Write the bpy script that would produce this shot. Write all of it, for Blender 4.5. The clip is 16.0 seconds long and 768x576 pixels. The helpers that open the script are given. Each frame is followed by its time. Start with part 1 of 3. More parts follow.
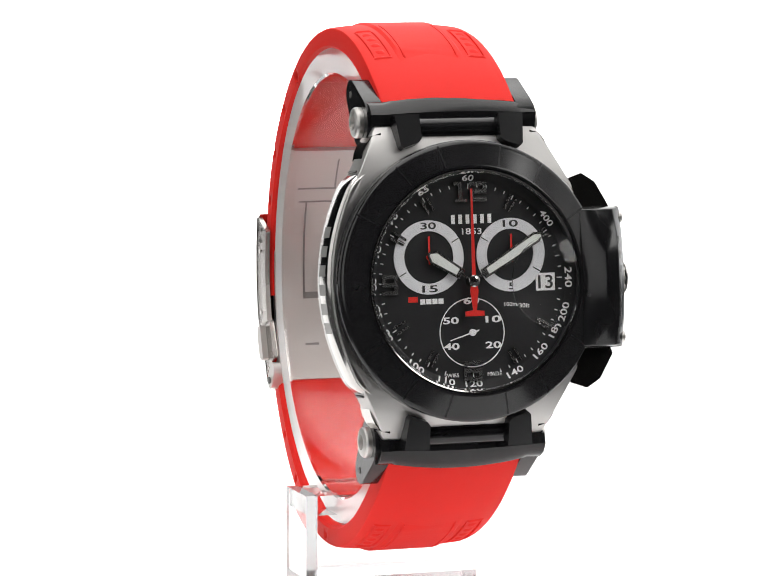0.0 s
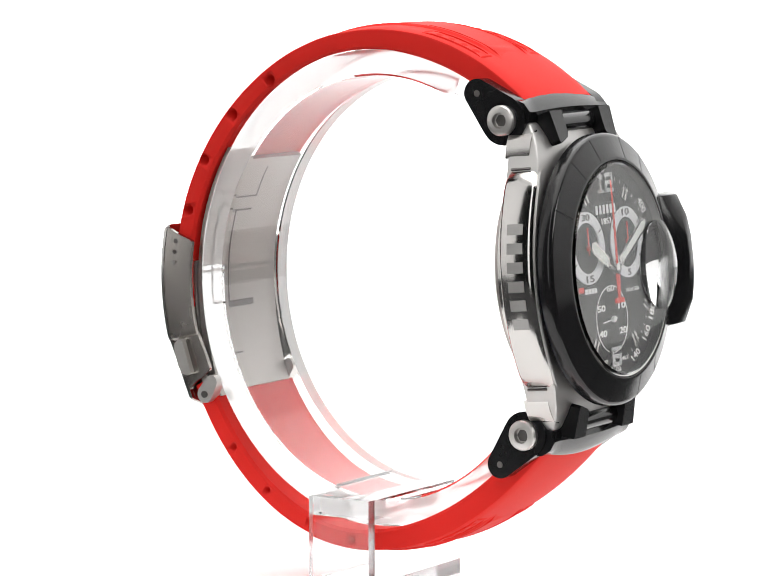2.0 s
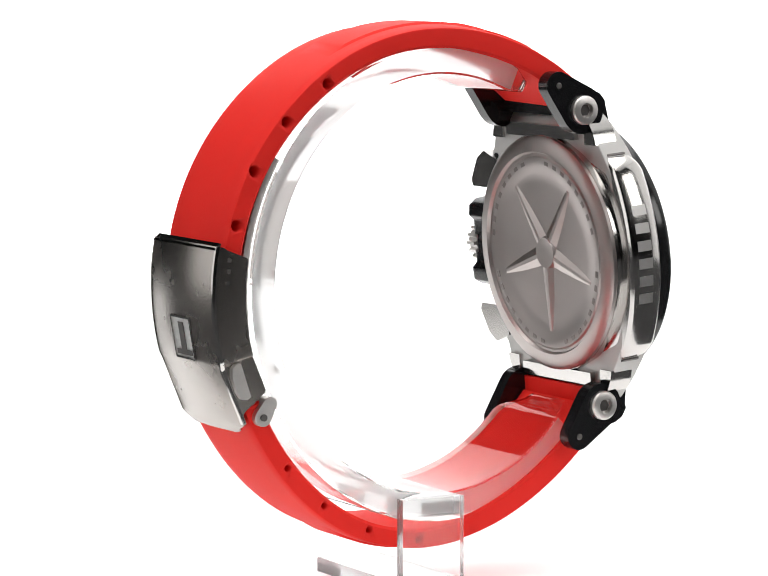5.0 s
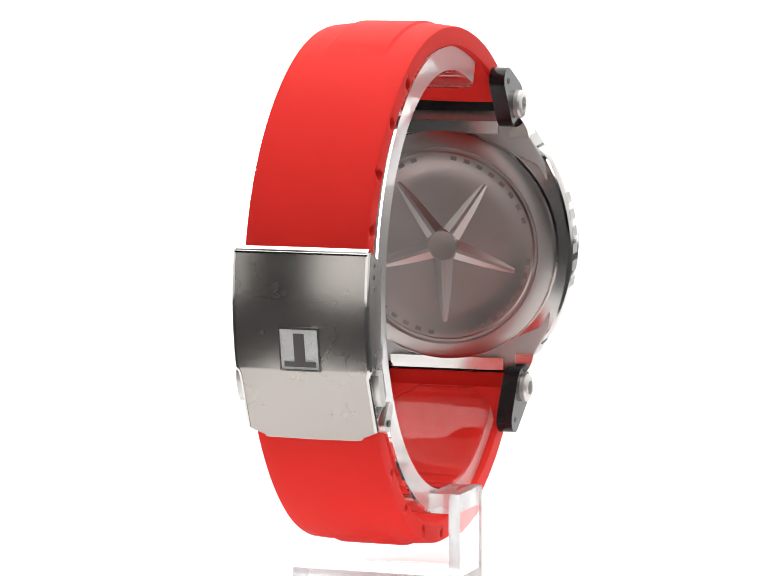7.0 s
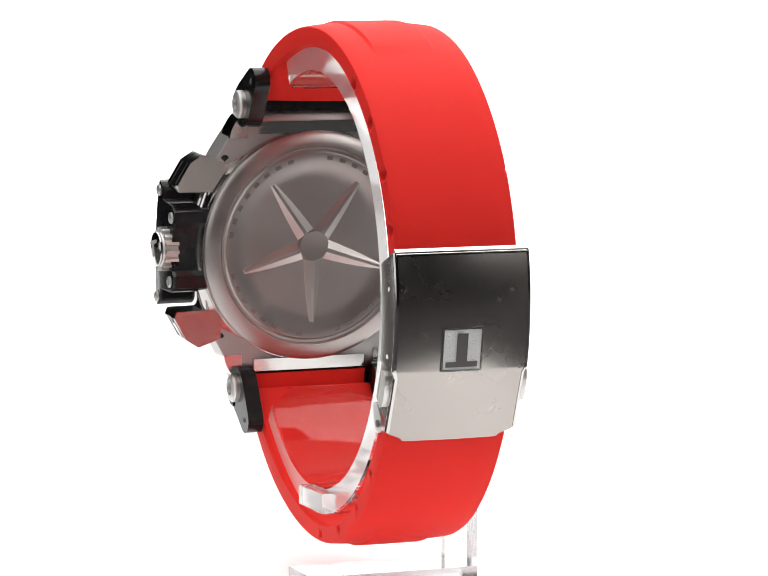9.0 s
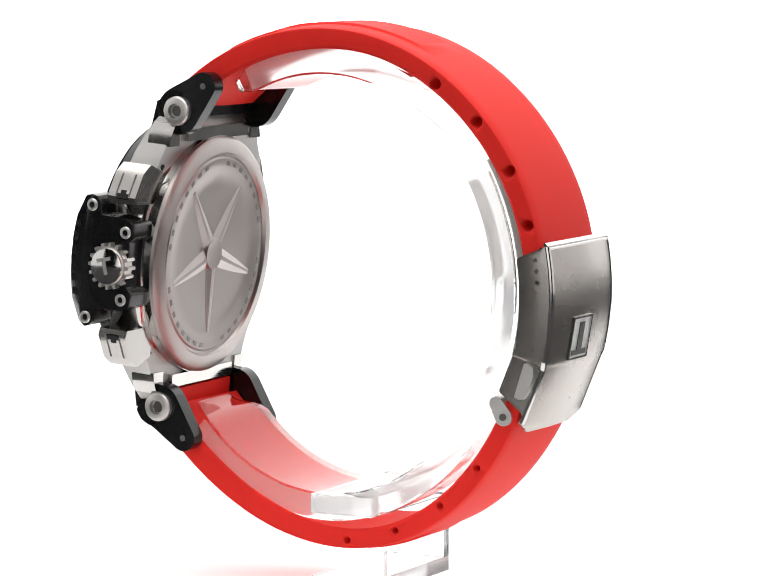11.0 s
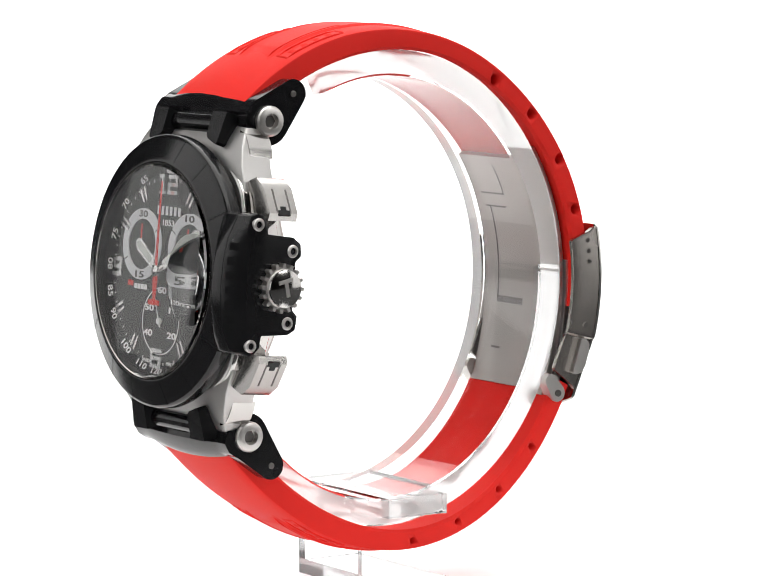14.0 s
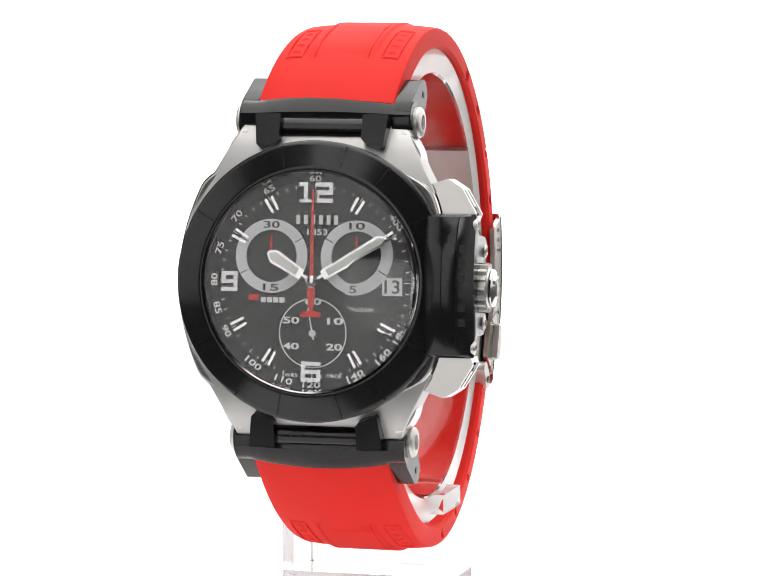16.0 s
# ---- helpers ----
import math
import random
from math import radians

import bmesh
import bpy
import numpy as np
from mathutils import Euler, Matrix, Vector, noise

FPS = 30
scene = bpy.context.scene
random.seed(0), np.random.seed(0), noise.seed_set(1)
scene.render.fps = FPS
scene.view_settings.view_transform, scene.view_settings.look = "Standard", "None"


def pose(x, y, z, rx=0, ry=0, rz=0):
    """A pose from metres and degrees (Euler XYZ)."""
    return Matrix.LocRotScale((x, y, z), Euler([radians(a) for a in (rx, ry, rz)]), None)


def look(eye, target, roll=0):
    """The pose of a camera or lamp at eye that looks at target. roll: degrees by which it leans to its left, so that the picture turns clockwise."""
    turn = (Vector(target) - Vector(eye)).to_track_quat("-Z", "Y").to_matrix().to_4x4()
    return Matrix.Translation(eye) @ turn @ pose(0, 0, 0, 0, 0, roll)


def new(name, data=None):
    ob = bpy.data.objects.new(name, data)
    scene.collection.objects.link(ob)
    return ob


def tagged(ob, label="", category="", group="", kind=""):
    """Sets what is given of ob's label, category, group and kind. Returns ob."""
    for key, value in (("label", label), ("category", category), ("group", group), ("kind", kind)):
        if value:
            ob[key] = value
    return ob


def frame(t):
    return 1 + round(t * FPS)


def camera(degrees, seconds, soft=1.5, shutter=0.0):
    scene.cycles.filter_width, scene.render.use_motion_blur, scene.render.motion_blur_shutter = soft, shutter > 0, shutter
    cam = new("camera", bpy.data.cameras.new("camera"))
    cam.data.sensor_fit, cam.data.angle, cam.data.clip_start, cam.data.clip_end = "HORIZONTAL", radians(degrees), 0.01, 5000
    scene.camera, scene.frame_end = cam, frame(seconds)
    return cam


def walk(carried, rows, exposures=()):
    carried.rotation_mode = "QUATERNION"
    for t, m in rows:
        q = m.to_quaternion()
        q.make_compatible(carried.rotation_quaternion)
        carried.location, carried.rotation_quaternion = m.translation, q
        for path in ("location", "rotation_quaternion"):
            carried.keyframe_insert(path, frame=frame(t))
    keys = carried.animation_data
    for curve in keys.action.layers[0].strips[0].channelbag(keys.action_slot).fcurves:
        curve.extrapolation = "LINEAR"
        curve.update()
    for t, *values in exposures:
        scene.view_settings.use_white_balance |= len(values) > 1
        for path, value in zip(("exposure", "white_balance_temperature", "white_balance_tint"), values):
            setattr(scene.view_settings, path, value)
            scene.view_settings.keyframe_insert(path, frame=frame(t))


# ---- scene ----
cam = camera(12.4, 16.0, soft=1.0)
EYE = pose(0.0, -0.550, 0.10333, 90 - 5.882, 0, -0.035) @ pose(0, 0, 0, 0, 0, -0.055)
walk(cam, [(0.0, EYE), (16.0, EYE)])

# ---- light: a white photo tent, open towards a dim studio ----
world = bpy.data.worlds.new("studio_air")
scene.world = world
world.use_nodes = True
world.node_tree.nodes["Background"].inputs[0].default_value = (0.8, 0.9, 1.0, 1)
world.node_tree.nodes["Background"].inputs[1].default_value = 0.05
scene.view_settings.exposure = 0.0


def softbox(name, eye, target, sx, sy, watts, colour=(1, 1, 1)):
    lamp = bpy.data.lights.new(name, "AREA")
    lamp.shape, lamp.size, lamp.size_y, lamp.energy, lamp.color = "RECTANGLE", sx, sy, watts, colour
    ob = new(name, lamp)
    ob.matrix_world = look(eye, target)
    return ob


softbox("softbox_top", (0, 0.03, 0.64), (0, 0.04, 0.0), 0.62, 0.95, 3.7, (1, 0.985, 0.96))
softbox("softbox_right", (0.47, -0.27, 0.34), (0, 0, 0.05), 0.18, 0.2, 0.6, (1, 0.99, 0.97))


# ---- materials ----
def material(name, colour, rough=0.5, metal=0.0, spec=0.5, grain=0.0, grain_scale=900.0, stretch=(1, 1, 1), bump=0.0,
             wear=0.0, wear_scale=120.0, coat=0.0):
    """A principled surface with fine grain and broader wear, at real size."""
    m = bpy.data.materials.new(name)
    m.use_nodes = True
    nt = m.node_tree
    b = nt.nodes["Principled BSDF"]
    b.inputs["Base Color"].default_value = (*colour, 1)
    b.inputs["Roughness"].default_value = rough
    b.inputs["Metallic"].default_value = metal
    b.inputs["Specular IOR Level"].default_value = spec
    b.inputs["Coat Weight"].default_value = coat
    co = nt.nodes.new("ShaderNodeTexCoord")
    mp = nt.nodes.new("ShaderNodeMapping")
    mp.inputs["Scale"].default_value = stretch
    nt.links.new(co.outputs["Object"], mp.inputs[0])
    fine = nt.nodes.new("ShaderNodeTexNoise")
    fine.inputs["Scale"].default_value, fine.inputs["Detail"].default_value = grain_scale, 4
    nt.links.new(mp.outputs[0], fine.inputs["Vector"])
    broad = nt.nodes.new("ShaderNodeTexNoise")
    broad.inputs["Scale"].default_value, broad.inputs["Detail"].default_value = wear_scale, 3
    nt.links.new(co.outputs["Object"], broad.inputs["Vector"])
    if grain or wear:
        add = nt.nodes.new("ShaderNodeMath")
        add.operation = "MULTIPLY_ADD"
        add.inputs[1].default_value, add.inputs[2].default_value = grain, rough - grain / 2 - wear / 2
        nt.links.new(fine.outputs[0], add.inputs[0])
        more = nt.nodes.new("ShaderNodeMath")
        more.operation = "MULTIPLY_ADD"
        more.inputs[1].default_value = wear
        nt.links.new(broad.outputs[0], more.inputs[0])
        nt.links.new(add.outputs[0], more.inputs[2])
        nt.links.new(more.outputs[0], b.inputs["Roughness"])
        mix = nt.nodes.new("ShaderNodeMix")
        mix.data_type = "RGBA"
        mix.inputs["A"].default_value = (*[c * 0.93 for c in colour], 1)
        mix.inputs["B"].default_value = (*[min(1, c * 1.05 + 0.002) for c in colour], 1)
        nt.links.new(broad.outputs[0], mix.inputs["Factor"])
        nt.links.new(mix.outputs["Result"], b.inputs["Base Color"])
    if bump:
        bp = nt.nodes.new("ShaderNodeBump")
        bp.inputs["Strength"].default_value, bp.inputs["Distance"].default_value = bump, 0.00005
        nt.links.new(fine.outputs[0], bp.inputs["Height"])
        nt.links.new(bp.outputs[0], b.inputs["Normal"])
    return m


def glass(name, ior, rough=0.0, tint=(1, 1, 1)):
    m = bpy.data.materials.new(name)
    m.use_nodes = True
    b = m.node_tree.nodes["Principled BSDF"]
    b.inputs["Base Color"].default_value = (*tint, 1)
    b.inputs["Roughness"].default_value = rough
    b.inputs["Transmission Weight"].default_value = 1.0
    b.inputs["IOR"].default_value = ior
    return m


def glowing(name, colour, strength):
    m = bpy.data.materials.new(name)
    m.use_nodes = True
    b = m.node_tree.nodes["Principled BSDF"]
    b.inputs["Base Color"].default_value = (0.8, 0.8, 0.8, 1)
    b.inputs["Roughness"].default_value = 0.9
    b.inputs["Emission Color"].default_value = (*colour, 1)
    b.inputs["Emission Strength"].default_value = strength
    return m


RED = material("red_rubber", (0.77, 0.024, 0.018), 0.58, spec=0.11, grain=0.1, grain_scale=2500, bump=0.25, wear=0.12, wear_scale=90)
BLACK = material("black_coated_steel", (0.010, 0.010, 0.011), 0.16, spec=0.42, grain=0.05, grain_scale=3000, stretch=(1, 1, 0.1), wear=0.08, wear_scale=200)
BLACK_SATIN = material("black_satin_steel", (0.010, 0.010, 0.011), 0.24, spec=0.3, grain=0.1, grain_scale=3000, bump=0.08, wear=0.1)
BLACK_SEMI = material("black_semi_gloss_steel", (0.009, 0.009, 0.010), 0.17, spec=0.36, grain=0.06, grain_scale=1800, wear=0.1, wear_scale=160)
STEEL = material("polished_steel", (0.60, 0.585, 0.57), 0.12, metal=1, grain=0.05, grain_scale=1500, wear=0.06)
CASE_STEEL = material("case_steel", (0.56, 0.545, 0.53), 0.14, metal=1, grain=0.08, grain_scale=1500, stretch=(1, 1, 5), bump=0.03, wear=0.06, wear_scale=150)
PUSHER = material("pusher_steel", (0.43, 0.415, 0.40), 0.16, metal=1, grain=0.06, grain_scale=1500, wear=0.06)
BRUSHED = material("brushed_steel", (0.42, 0.392, 0.368), 0.27, metal=1, wear=0.05)
BRUSHED_ROUND = material("satin_steel", (0.52, 0.51, 0.50), 0.46, metal=1, grain=0.1, grain_scale=1200, bump=0.06, wear=0.08)
BACKSTEEL = material("case_back_steel", (0.41, 0.372, 0.358), 0.36, metal=1, grain=0.05, grain_scale=1500, wear=0.28, wear_scale=140)
SPOKE = material("spoke_steel", (0.45, 0.41, 0.395), 0.34, metal=1, grain=0.05, grain_scale=1500)
LEAF = material("satin_leaf_steel", (0.52, 0.485, 0.465), 0.46, metal=1, grain=0.06, grain_scale=900, stretch=(0.5, 5, 5), wear=0.06)
FAINT = material("faint_engraving", (0.25, 0.225, 0.215), 0.45, metal=1)
SATIN = material("satin_bright_steel", (0.66, 0.64, 0.62), 0.42, metal=1, grain=0.1, grain_scale=2500)
STAMPED = material("stamped_steel", (0.24, 0.22, 0.215), 0.45, metal=1, grain=0.1, grain_scale=2000)
DARKSTEEL = material("engraved_steel", (0.16, 0.15, 0.145), 0.45, metal=1, grain=0.1, grain_scale=2000)
GRAINED = material("grained_steel", (0.70, 0.70, 0.69), 0.45, metal=1, grain=0.3, grain_scale=2600, bump=6.0)
DIAL = material("black_dial", (0.016, 0.016, 0.017), 0.5, spec=0.3, grain=0.05, grain_scale=3000)
PRINT = material("white_print", (0.88, 0.88, 0.88), 0.5)
PRINT_DARK = material("dark_print", (0.03, 0.03, 0.03), 0.5)
RING = material("silver_ring", (0.78, 0.78, 0.80), 0.42, spec=0.5, grain=0.1, grain_scale=2000)
LUME = material("white_lume", (0.74, 0.76, 0.72), 0.5, grain=0.05)
NUMERAL = material("silvered_numeral", (0.52, 0.52, 0.52), 0.24, metal=1, grain=0.1, grain_scale=2500)
APPLIED = material("applied_steel", (0.66, 0.65, 0.64), 0.2, metal=1, grain=0.06)
REDPAINT = material("red_lacquer", (0.72, 0.022, 0.015), 0.35, spec=0.5)
SAPPHIRE = glass("coated_sapphire_crystal", 1.38)
FROSTED = bpy.data.materials.new("sawn_acrylic_edge")
FROSTED.use_nodes = True
_n = FROSTED.node_tree.nodes
_n["Principled BSDF"].inputs["Base Color"].default_value = (0.98, 0.985, 0.985, 1)
_n["Principled BSDF"].inputs["Roughness"].default_value = 0.2
_n["Principled BSDF"].inputs["Transmission Weight"].default_value = 0.85
_n["Principled BSDF"].inputs["IOR"].default_value = 1.3
_t, _m = _n.new("ShaderNodeBsdfTranslucent"), _n.new("ShaderNodeMixShader")
_t.inputs[0].default_value = (0.97, 0.98, 0.98, 1)
_m.inputs[0].default_value = 0.3
FROSTED.node_tree.links.new(_n["Principled BSDF"].outputs[0], _m.inputs[1])
FROSTED.node_tree.links.new(_t.outputs[0], _m.inputs[2])
FROSTED.node_tree.links.new(_m.outputs[0], _n["Material Output"].inputs[0])
CUT_EDGE = material("cut_acrylic_edge", (0.66, 0.68, 0.69), 0.25, spec=0.5, grain=0.1, grain_scale=1500)
CUT_EDGE.node_tree.nodes["Principled BSDF"].inputs["Transmission Weight"].default_value = 0.9
LENS = glass("coated_date_lens", 1.36)
CUFF = glass("clear_cuff_acrylic", 1.4, 0.02, (0.985, 0.99, 0.99))
ACRYLIC = glass("clear_acrylic", 1.49, 0.02, (0.985, 0.99, 0.99))
# The sweep's glow is added, to hold its colour at pure white.
SWEEP_GLOW = glowing("sweep_added_glow", (1, 1, 1), 0.36)
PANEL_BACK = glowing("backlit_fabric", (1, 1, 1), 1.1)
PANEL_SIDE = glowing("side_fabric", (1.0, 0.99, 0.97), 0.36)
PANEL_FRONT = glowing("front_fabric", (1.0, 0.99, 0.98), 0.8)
STUDIO = material("charcoal_studio", (0.035, 0.035, 0.036), 0.8, spec=0.2, grain=0.1, grain_scale=30, wear=0.1, wear_scale=4)

MM = Matrix.Scale(0.001, 4)


# ---- mesh helpers: all in millimetres ----
def part(name, bm, mat, parent=None, label="", smooth=True, m=None):
    """Links a bmesh as one mesh object; m places it, in millimetres."""
    if m is not None:
        bm.transform(m)
    bm.transform(MM)
    bmesh.ops.recalc_face_normals(bm, faces=bm.faces[:])
    me = bpy.data.meshes.new(name)
    bm.to_mesh(me)
    bm.free()
    for p in me.polygons:
        p.use_smooth = smooth
    if smooth:
        me.set_sharp_from_angle(angle=radians(32))
    me.materials.append(mat)
    ob = new(name, me)
    ob.parent = parent
    if label:
        tagged(ob, label)
    return ob


def bevel(bm, width, segments=2, limit=25):
    edges = [e for e in bm.edges if len(e.link_faces) == 2 and e.calc_face_angle(0) > radians(limit)]
    bmesh.ops.bevel(bm, geom=edges, offset=width, segments=segments, profile=0.6, affect="EDGES", clamp_overlap=True)
    return bm


def prism(outline, z0, z1, soft=0.0, segments=2):
    """An outline in x, y, extruded from z0 to z1, its edges rounded."""
    bm = bmesh.new()
    lo = [bm.verts.new((x, y, z0)) for x, y in outline]
    hi = [bm.verts.new((x, y, z1)) for x, y in outline]
    bm.faces.new(lo[::-1]), bm.faces.new(hi)
    for i in range(len(outline)):
        j = (i + 1) % len(outline)
        bm.faces.new((lo[i], lo[j], hi[j], hi[i]))
    if soft:
        bevel(bm, soft, segments)
    return bm


def box(x0, x1, y0, y1, z0, z1, soft=0.0, segments=2):
    return prism([(x0, y0), (x1, y0), (x1, y1), (x0, y1)], z0, z1, soft, segments)


def lathe(profile, steps=96, closed=True):
    """A profile of (radius, z), turned about z."""
    bm = bmesh.new()
    rings = []
    for r, z in profile:
        if r < 1e-6:
            rings.append([bm.verts.new((0, 0, z))])
        else:
            rings.append([bm.verts.new((r * math.cos(2 * math.pi * i / steps), r * math.sin(2 * math.pi * i / steps), z)) for i in range(steps)])
    pairs = list(zip(rings, rings[1:]))
    if closed:
        pairs.append((rings[-1], rings[0]))
    for a, b in pairs:
        for i in range(steps):
            j = (i + 1) % steps
            if len(a) == 1 and len(b) == 1:
                continue
            if len(a) == 1:
                bm.faces.new((a[0], b[i], b[j]))
            elif len(b) == 1:
                bm.faces.new((a[i], b[0], a[j]))
            else:
                bm.faces.new((a[i], a[j], b[j], b[i]))
    return bm


def joined(*parts):
    bm = bmesh.new()
    for p in parts:
        me = bpy.data.meshes.new("tmp")
        p.to_mesh(me)
        p.free()
        bm.from_mesh(me)
        bpy.data.meshes.remove(me)
    return bm


def lettering(text, height, width=None, thick=0.06, weight=0.0):
    """Flat raised characters, centred, of that height in millimetres."""
    cu = bpy.data.curves.new("letters", "FONT")
    cu.body, cu.size, cu.resolution_u, cu.offset = text, 10, 3, weight
    ob = bpy.data.objects.new("letters", cu)
    scene.collection.objects.link(ob)
    me = bpy.data.meshes.new_from_object(ob.evaluated_get(bpy.context.evaluated_depsgraph_get()))
    bpy.data.objects.remove(ob)
    bpy.data.curves.remove(cu)
    bm = bmesh.new()
    bm.from_mesh(me)
    bpy.data.meshes.remove(me)
    xs, ys = [v.co.x for v in bm.verts], [v.co.y for v in bm.verts]
    k = height / (max(ys) - min(ys))
    kx = k if width is None else width / (max(xs) - min(xs))
    cx, cy = (max(xs) + min(xs)) / 2, (max(ys) + min(ys)) / 2
    for v in bm.verts:
        v.co = Vector(((v.co.x - cx) * kx, (v.co.y - cy) * k, 0))
    top = bmesh.ops.extrude_face_region(bm, geom=bm.faces[:])
    for g in top["geom"]:
        if isinstance(g, bmesh.types.BMVert):
            g.co.z += thick
    return bm


def hull2(c0, r0, c1, r1, steps=14):
    """The outline round two circles."""
    d = Vector(c1) - Vector(c0)
    a = math.atan2(d.y, d.x)
    k = math.acos((r0 - r1) / d.length)
    pts = []
    for i in range(steps + 1):
        t = a + k + (2 * math.pi - 2 * k) * i / steps
        pts.append((c0[0] + r0 * math.cos(t), c0[1] + r0 * math.sin(t)))
    for i in range(steps + 1):
        t = a - k + 2 * k * i / steps
        pts.append((c1[0] + r1 * math.cos(t), c1[1] + r1 * math.sin(t)))
    return pts


# side-view frame: x -> world y, y -> world z, z -> world x
SIDE = Matrix(((0, 0, 1, 0), (1, 0, 0, 0), (0, 1, 0, 0), (0, 0, 0, 1)))
# case frame: x across, y towards twelve o'clock, z out of the dial
TILT = radians(5.08)
CASE = Matrix.Translation((0.7, -39.4, 51.55)) @ Matrix.Rotation(radians(1.75), 4, "Z") @ Matrix(((1, 0, 0, 0), (0, math.sin(TILT), -math.cos(TILT), 0), (0, math.cos(TILT), math.sin(TILT), 0), (0, 0, 0, 1))) @ Matrix.Diagonal((1.015, 1.015, 1, 1))


def on_case(x, y, z, turn=0):
    return CASE @ Matrix.Translation((x, y, z)) @ Matrix.Rotation(radians(turn), 4, "Z")


# ---- the tent, the table and the studio round them ----
def slab(name, x0, x1, y0, y1, z0, z1, mat, label):
    return tagged(part(name, box(x0, x1, y0, y1, z0, z1), mat, smooth=False), label, kind="structure")


slab("floor", -900, 900, -420, 700, -30, -1, STUDIO, "dark table top under the white sweep")
# Outline cut to suit the steel's reflections; the glow is added fill.
tagged(part("backdrop", prism([(-72, -84), (72, -84), (72, 0), (170, 150), (170, 565), (-360, 565), (-360, 310), (-170, 150), (-72, 0)], -0.9, 0), SWEEP_GLOW, smooth=False),
       "matt white sweep under the display stand, glow added to keep it white", kind="structure")
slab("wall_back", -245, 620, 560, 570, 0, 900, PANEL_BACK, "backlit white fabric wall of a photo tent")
# Unseen panels, inferred: extent and glow follow what steel and crystal mirror.
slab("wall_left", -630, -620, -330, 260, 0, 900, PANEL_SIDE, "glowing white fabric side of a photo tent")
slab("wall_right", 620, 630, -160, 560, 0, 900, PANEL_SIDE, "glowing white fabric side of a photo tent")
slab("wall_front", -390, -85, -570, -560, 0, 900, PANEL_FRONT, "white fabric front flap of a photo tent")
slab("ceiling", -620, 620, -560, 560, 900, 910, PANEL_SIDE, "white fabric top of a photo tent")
slab("ground", -2000, 2000, -2500, 1500, -760, -750, STUDIO, "dark studio floor")
slab("wall_studio_rear", -2000, 2000, -2510, -2500, -750, 2000, STUDIO, "charcoal studio wall")
slab("wall_studio_right", 2000, 2010, -2500, 1500, -750, 2000, STUDIO, "charcoal studio wall")
slab("wall_studio_left", -2010, -2000, -2500, 1500, -750, 2000, STUDIO, "charcoal studio wall")
slab("wall_studio_far", -2000, 2000, 1500, 1510, -750, 2000, STUDIO, "charcoal studio wall")
slab("ceiling_studio", -2000, 2000, -2500, 1500, 2000, 2010, STUDIO, "charcoal studio ceiling")

# ---- the wristwatch ----
watch = tagged(new("wristwatch"), "steel chronograph wristwatch with black bezel and red rubber strap", "watch")

# strap: a polar outline round the wrist, radius by a few harmonics
CY, CZ = -5.28, 47.75
HARM = (39.379, -0.26, 0.164, -0.737, -0.728, -0.518, 0.289, 0.317, 0.159)


def r_out(deg):
    a = radians(deg)
    return HARM[0] + sum(HARM[2 * k - 1] * math.cos(k * a) + HARM[2 * k] * math.sin(k * a) for k in range(1, len(HARM) // 2 + 1)) + 0.7 * math.exp(-((deg + 88) / 38) ** 2)


def step(x, a, b):
    x = min(1, max(0, (x - a) / (b - a)))
    return x * x * (3 - 2 * x)


def thickness(deg):
    return 3.25 + 0.95 * step(abs(deg), 68, 108)


def half_width(deg):
    return 9.75 + 0.65 * step(abs(deg), 85, 125)


def polar(deg, r):
    return CY + r * math.cos(radians(deg)), CZ + r * math.sin(radians(deg))


def skew(deg):
    """The strap sits slightly askew on its cuff."""
    return 0.35 - 0.2 * min(1, abs(deg) / 130)


def sweep(a0, a1, steps, section):
    """section(deg) gives a ring of (x, radius)."""
    bm = bmesh.new()
    rings = []
    for i in range(steps + 1):
        deg = a0 + (a1 - a0) * i / steps
        ring = []
        for x, r in section(deg):
            y, z = polar(deg, r)
            ring.append(bm.verts.new((x, y, z)))
        rings.append(ring)
    n = len(rings[0])
    for a, b in zip(rings, rings[1:]):
        for i in range(n):
            bm.faces.new((a[i], a[(i + 1) % n], b[(i + 1) % n], b[i]))
    bm.faces.new(rings[0][::-1]), bm.faces.new(rings[-1])
    return bm


def strap_section(deg):
    w, t, r = half_width(deg), thickness(deg), r_out(deg)
    crown = 0.15 + 0.45 * step(abs(deg), 60, 100)
    c = 0.45
    pts = [(-w, r - t + c), (-w + c, r - t)]
    pts += [(w - c, r - t), (w, r - t + c), (w, r - c - crown), (w - 0.12, r - 0.35 * c - crown), (w - c, r - crown)]
    pts += [(w * k, r - crown * k * k) for k in (0.75, 0.4, 0, -0.4, -0.75)]
    pts += [(-w + c, r - crown), (-w + 0.12, r - 0.35 * c - crown), (-w, r - c - crown)]
    return [(x + skew(deg), q) for x, q in pts]


